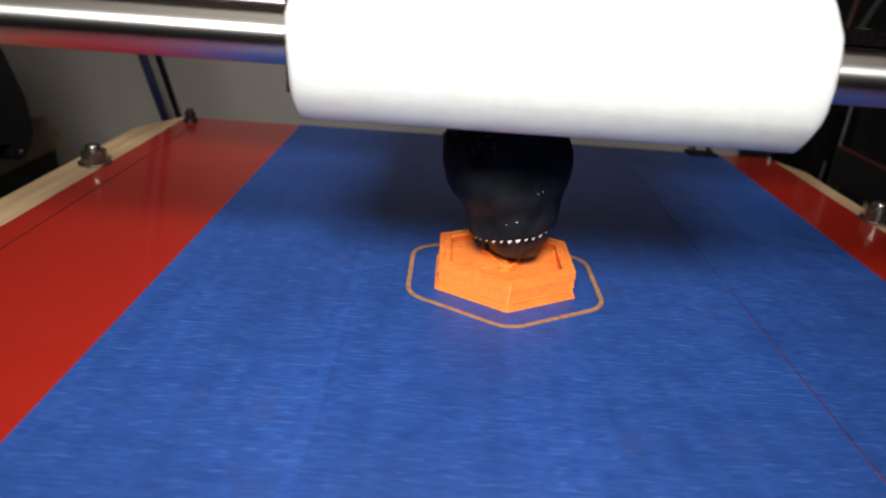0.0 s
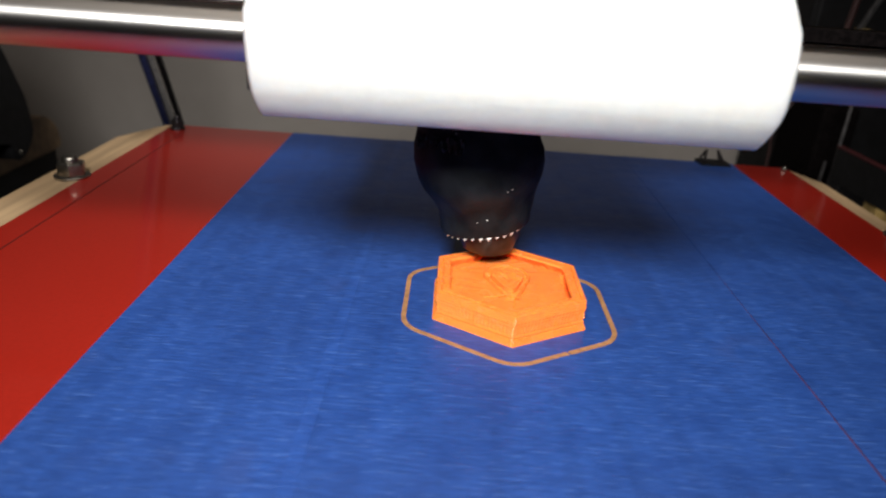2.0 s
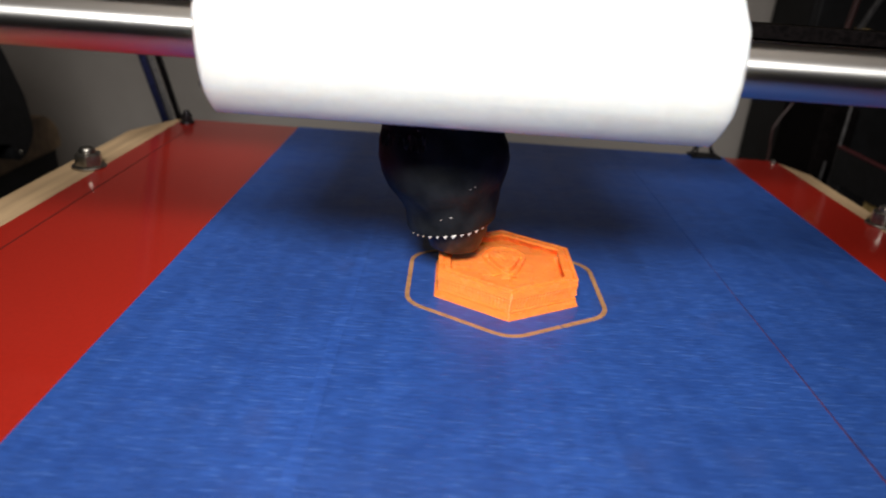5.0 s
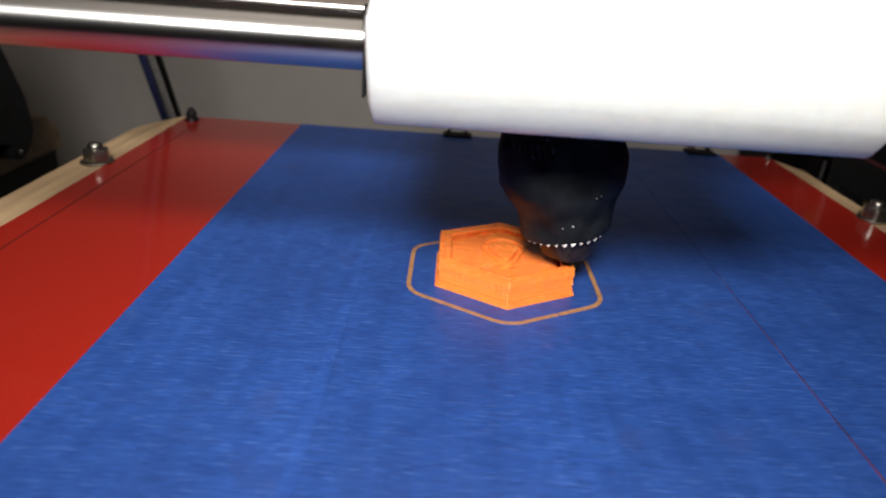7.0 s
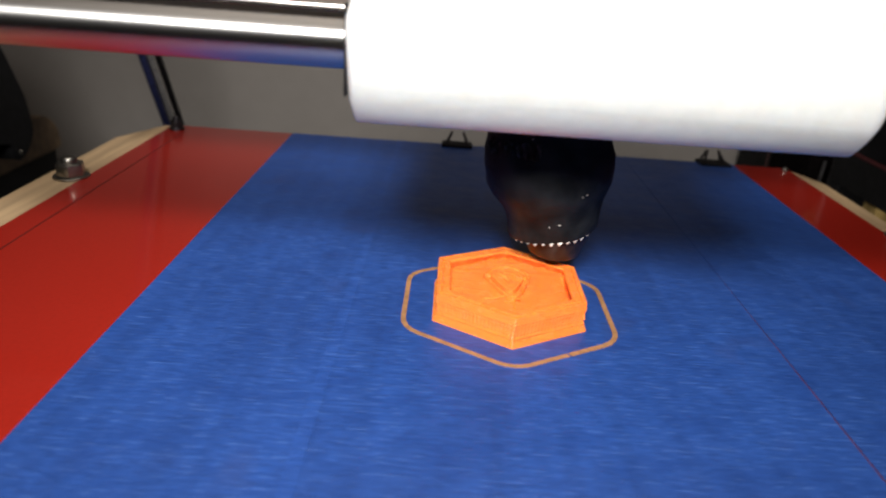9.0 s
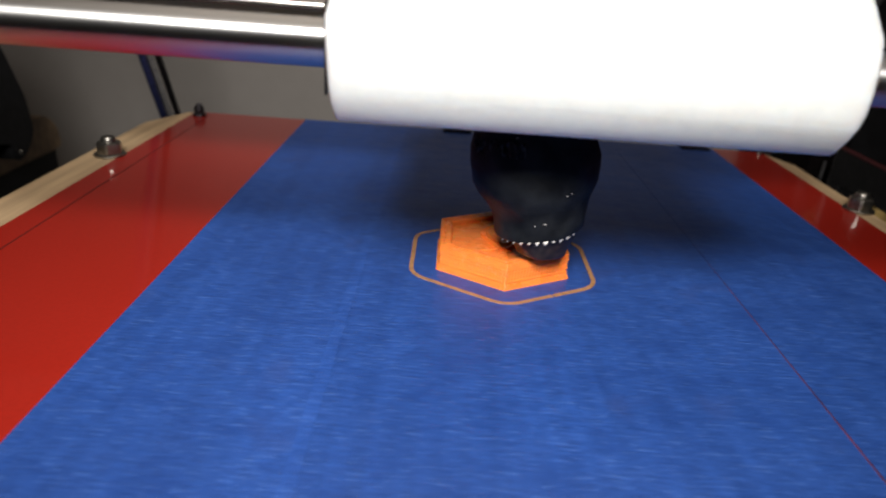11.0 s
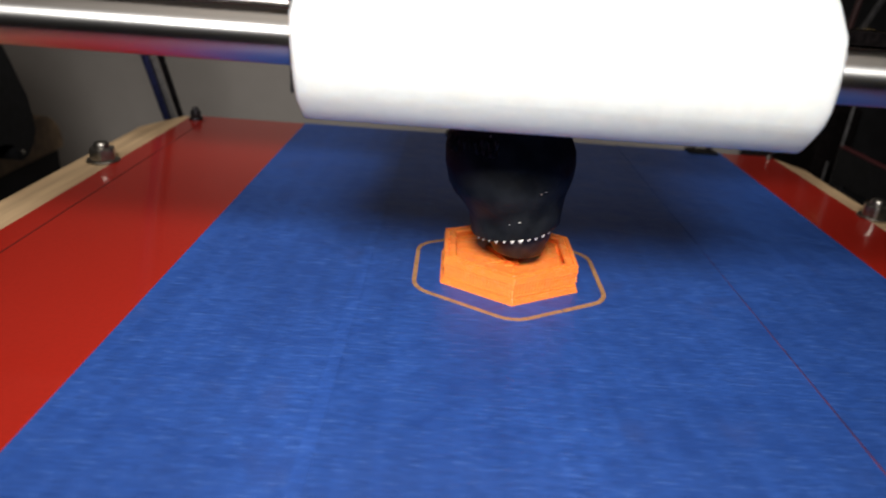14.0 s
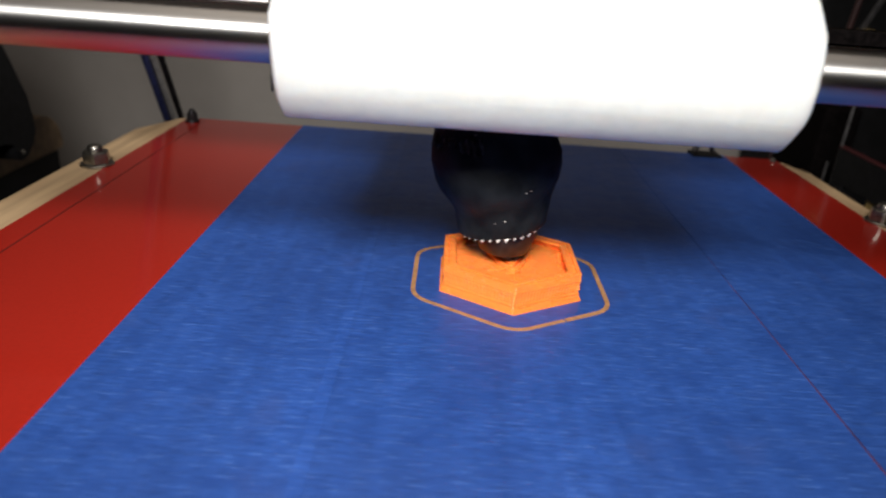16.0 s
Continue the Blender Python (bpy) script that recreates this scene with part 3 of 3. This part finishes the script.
def card_box():
    t = thing("cardboard_box", "slim yellow-brown cardboard box with a teal lid", "box")
    part("body", box((289, 430, -160), (428, 446, -53.6), 1.2), "card", t)
    part("lid", box((286, 429, -53.6), (429, 447, -52.4), 0.5), "teal", t, "teal lid")


card_box()


def side_rail():
    """A wooden rail on edge with a rounded far corner, and a black bracket before it."""
    t = thing("wooden_rail", "brown wooden side rail standing on edge", "rail")
    corner = [(408 + 19 * math.sin(radians(a)), -46.5 + 19 * math.cos(radians(a))) for a in range(0, 91, 15)]
    side = [(180, -52), (180, -27.5)] + corner + [(425.5, -52)]
    bm = bmesh.new()
    a = [bm.verts.new((-250, y, z)) for y, z in side]
    b = [bm.verts.new((-268, y, z)) for y, z in side]
    bm.faces.new(a)
    bm.faces.new(b[::-1])
    for i in range(len(side)):
        j = (i + 1) % len(side)
        bm.faces.new((a[i], a[j], b[j], b[i]))
    bmesh.ops.bevel(bm, geom=bm.edges[:], offset=1.5, segments=2, affect="EDGES")
    part("plank", bm, "brown_wood", t)
    # black sheet added under the plank in place of the shade there
    part("shade_board", box((-267, 182, -100), (-253, 424, -52), 1), "cabinet", t, "black sheet standing in for the shade under the rail")
    for y in (190, 296):
        part("foot", box((-266, y, -160), (-252, y + 14, -100), 1), "black", t)
    s = thing("black_bracket", "black plastic bracket standing before the wooden rail", "bracket")
    side = [(228, -160), (270, -160), (270, -24), (332, -22.5), (341, -25), (342, -33), (345.5, -36.5), (351, -35.5), (357, -29), (362, -23), (361, -14), (358, -4), (347, 20), (331, 50), (312, 80), (290, 100), (228, 100)]
    bm = bmesh.new()
    a = [bm.verts.new((-226, y, z)) for y, z in side]
    b = [bm.verts.new((-248, y, z)) for y, z in side]
    bm.faces.new(a)
    bm.faces.new(b[::-1])
    for i in range(len(side)):
        j = (i + 1) % len(side)
        bm.faces.new((a[i], a[j], b[j], b[i]))
    bmesh.ops.bevel(bm, geom=bm.edges[:], offset=1.2, segments=2, affect="EDGES")
    part("body", bm, "black", s)
    part("rivet", lathe([(0.4, -32.5), (0.8, -32), (0.8, -30.6), (0.3, -30)], (-225.4, 345.4, 0), 10), "bolt", s, "bright rivet")


side_rail()

# seconds, the bed's place along its rails, the head's place along its rods (millimetres)
TRAVEL = [
    (0, 167.9, 18.9), (0.1, 169.2, 18.7), (0.2, 170.4, 18.5), (0.3, 174.8, 18.2), (0.4, 179.2, 17.9), (0.5, 179.7, 16.7), (0.6, 178.3, 14.1),
    (0.7, 177, 11.5), (0.8, 175.6, 9.3), (0.9, 174.3, 6.7), (1, 172.9, 4.5), (1.1, 170.6, 3.9), (1.2, 168.1, 3.9), (1.3, 165.6, 3.9), (1.4, 163.2, 3.9),
    (1.5, 160.7, 3.9), (1.6, 157.9, 3.8), (1.7, 156.1, 5.2), (1.8, 154.7, 7.4), (1.9, 153.2, 9.6), (2, 151.7, 11.8), (2.1, 150.3, 14.2),
    (2.2, 149, 16.6), (2.3, 149.5, 19.1), (2.4, 150.8, 21.5), (2.5, 152.1, 23.9), (2.6, 153.6, 26.2), (2.7, 155.2, 28.4), (2.8, 156.7, 30.7),
    (2.9, 159, 31.5), (3, 161.9, 31.5), (3.1, 164.3, 31.4), (3.2, 166.8, 31.2), (3.3, 169.2, 31.1), (3.4, 171.7, 30.9), (3.5, 173.4, 29.6),
    (3.6, 174.7, 27.3), (3.7, 176, 25), (3.8, 177.2, 22.6), (3.9, 178.5, 20.3), (4, 179.8, 18), (4.1, 180, 15.7), (4.2, 178.6, 13.3),
    (4.3, 177.3, 11.1), (4.4, 176, 8.8), (4.5, 174.6, 6.6), (4.6, 173.3, 4.3), (4.7, 171.5, 2.9), (4.8, 168.8, 3), (4.9, 166.1, 3), (5, 163.5, 3.1),
    (5.1, 160.8, 3.2), (5.2, 158.1, 3.3), (5.3, 155.8, 3.9), (5.4, 154.4, 6.3), (5.5, 153.1, 8.7), (5.6, 151.8, 11.1), (5.7, 150.4, 13.5),
    (5.8, 149.1, 15.9), (5.9, 148.2, 18.2), (6, 149.5, 20.6), (6.1, 150.8, 23), (6.2, 152.2, 25.4), (6.3, 153.5, 27.8), (6.4, 155, 30.1),
    (6.5, 156.5, 32.2), (6.6, 159.1, 32.3), (6.7, 161.7, 32.3), (6.8, 164.3, 32.4), (6.9, 166.9, 32.4), (7, 169.5, 32.5), (7.1, 172.3, 32.4),
    (7.2, 173.8, 30), (7.3, 175.3, 27.5), (7.4, 176.7, 25.1), (7.5, 178.2, 22.6), (7.6, 179.4, 20.1), (7.7, 181, 19.4), (7.8, 183.2, 17.8),
    (7.9, 182.4, 18.9), (8, 180.2, 22.3), (8.1, 178.1, 25.8), (8.2, 176.1, 29.4), (8.3, 174, 32.9), (8.4, 171, 34.8), (8.5, 166.9, 34.8),
    (8.6, 163.4, 34.8), (8.7, 159.9, 34.8), (8.8, 155.8, 34.8), (8.9, 153, 32.7), (9, 151, 29.2), (9.1, 149, 25.7), (9.2, 147, 22.1),
    (9.3, 144.9, 18.6), (9.4, 145.9, 15.1), (9.5, 148, 11.6), (9.6, 150.1, 8.1), (9.7, 152.1, 4.5), (9.8, 154.2, 1), (9.9, 158, 0.6),
    (10, 162.1, 0.6), (10.1, 166.2, 0.6), (10.2, 170.3, 0.6), (10.3, 174.4, 0.6), (10.4, 176.5, 4.2), (10.5, 178.5, 7.7), (10.6, 180.6, 11.3),
    (10.7, 182.7, 14.8), (10.8, 184.2, 18.4), (10.9, 181.9, 22.1), (11, 179.6, 25.7), (11.1, 177.3, 29.2), (11.2, 175, 32.8), (11.3, 172.2, 35.4),
    (11.4, 167.8, 35.4), (11.5, 163.5, 35.4), (11.6, 159.6, 35.6), (11.7, 155.8, 35.7), (11.8, 152.7, 34.5), (11.9, 150.9, 31.1), (12, 149.1, 27.7),
    (12.1, 147, 24.1), (12.2, 144.9, 20.5), (12.3, 144.9, 16.9), (12.4, 146.8, 13.3), (12.5, 148.8, 9.7), (12.6, 150.9, 6.1), (12.7, 152.9, 2.6),
    (12.8, 156.3, 1.3), (12.9, 160.4, 1.2), (13, 164.5, 1.2), (13.1, 168.7, 1.1), (13.2, 172.9, 1), (13.3, 175.6, 3.7), (13.4, 177.7, 7.2),
    (13.5, 179.9, 10.6), (13.6, 181.9, 14.1), (13.7, 185.6, 15.9), (13.8, 183.3, 16.3), (13.9, 178.3, 16.7), (14, 171.5, 18.3), (14.1, 168.4, 18.7),
    (14.2, 166.1, 20.6), (14.3, 162.4, 22.5), (14.4, 159.5, 21.7), (14.5, 156.6, 20.8), (14.6, 156.4, 16.9), (14.7, 158.5, 13.1), (14.8, 162, 14.4),
    (14.9, 165.7, 15.7), (15, 170.2, 17.2), (15.1, 172.4, 19.5), (15.2, 169.6, 20.8), (15.3, 165.4, 22.1), (15.4, 161.7, 22.7), (15.5, 158.5, 23.2),
    (15.6, 156.4, 20.5), (15.7, 156.4, 16.8), (15.8, 159.5, 13.1), (15.9, 162.8, 11.9), (16, 166.7, 14.8),
]


def motions():
    for ob in (bed, printed, skirt):
        walk(ob, [(t, pose(BX / 1000, y / 1000, 0)) for t, y, x in TRAVEL])
    walk(head, [(t, pose(x / 1000, HY / 1000, 0)) for t, y, x in TRAVEL])


motions()
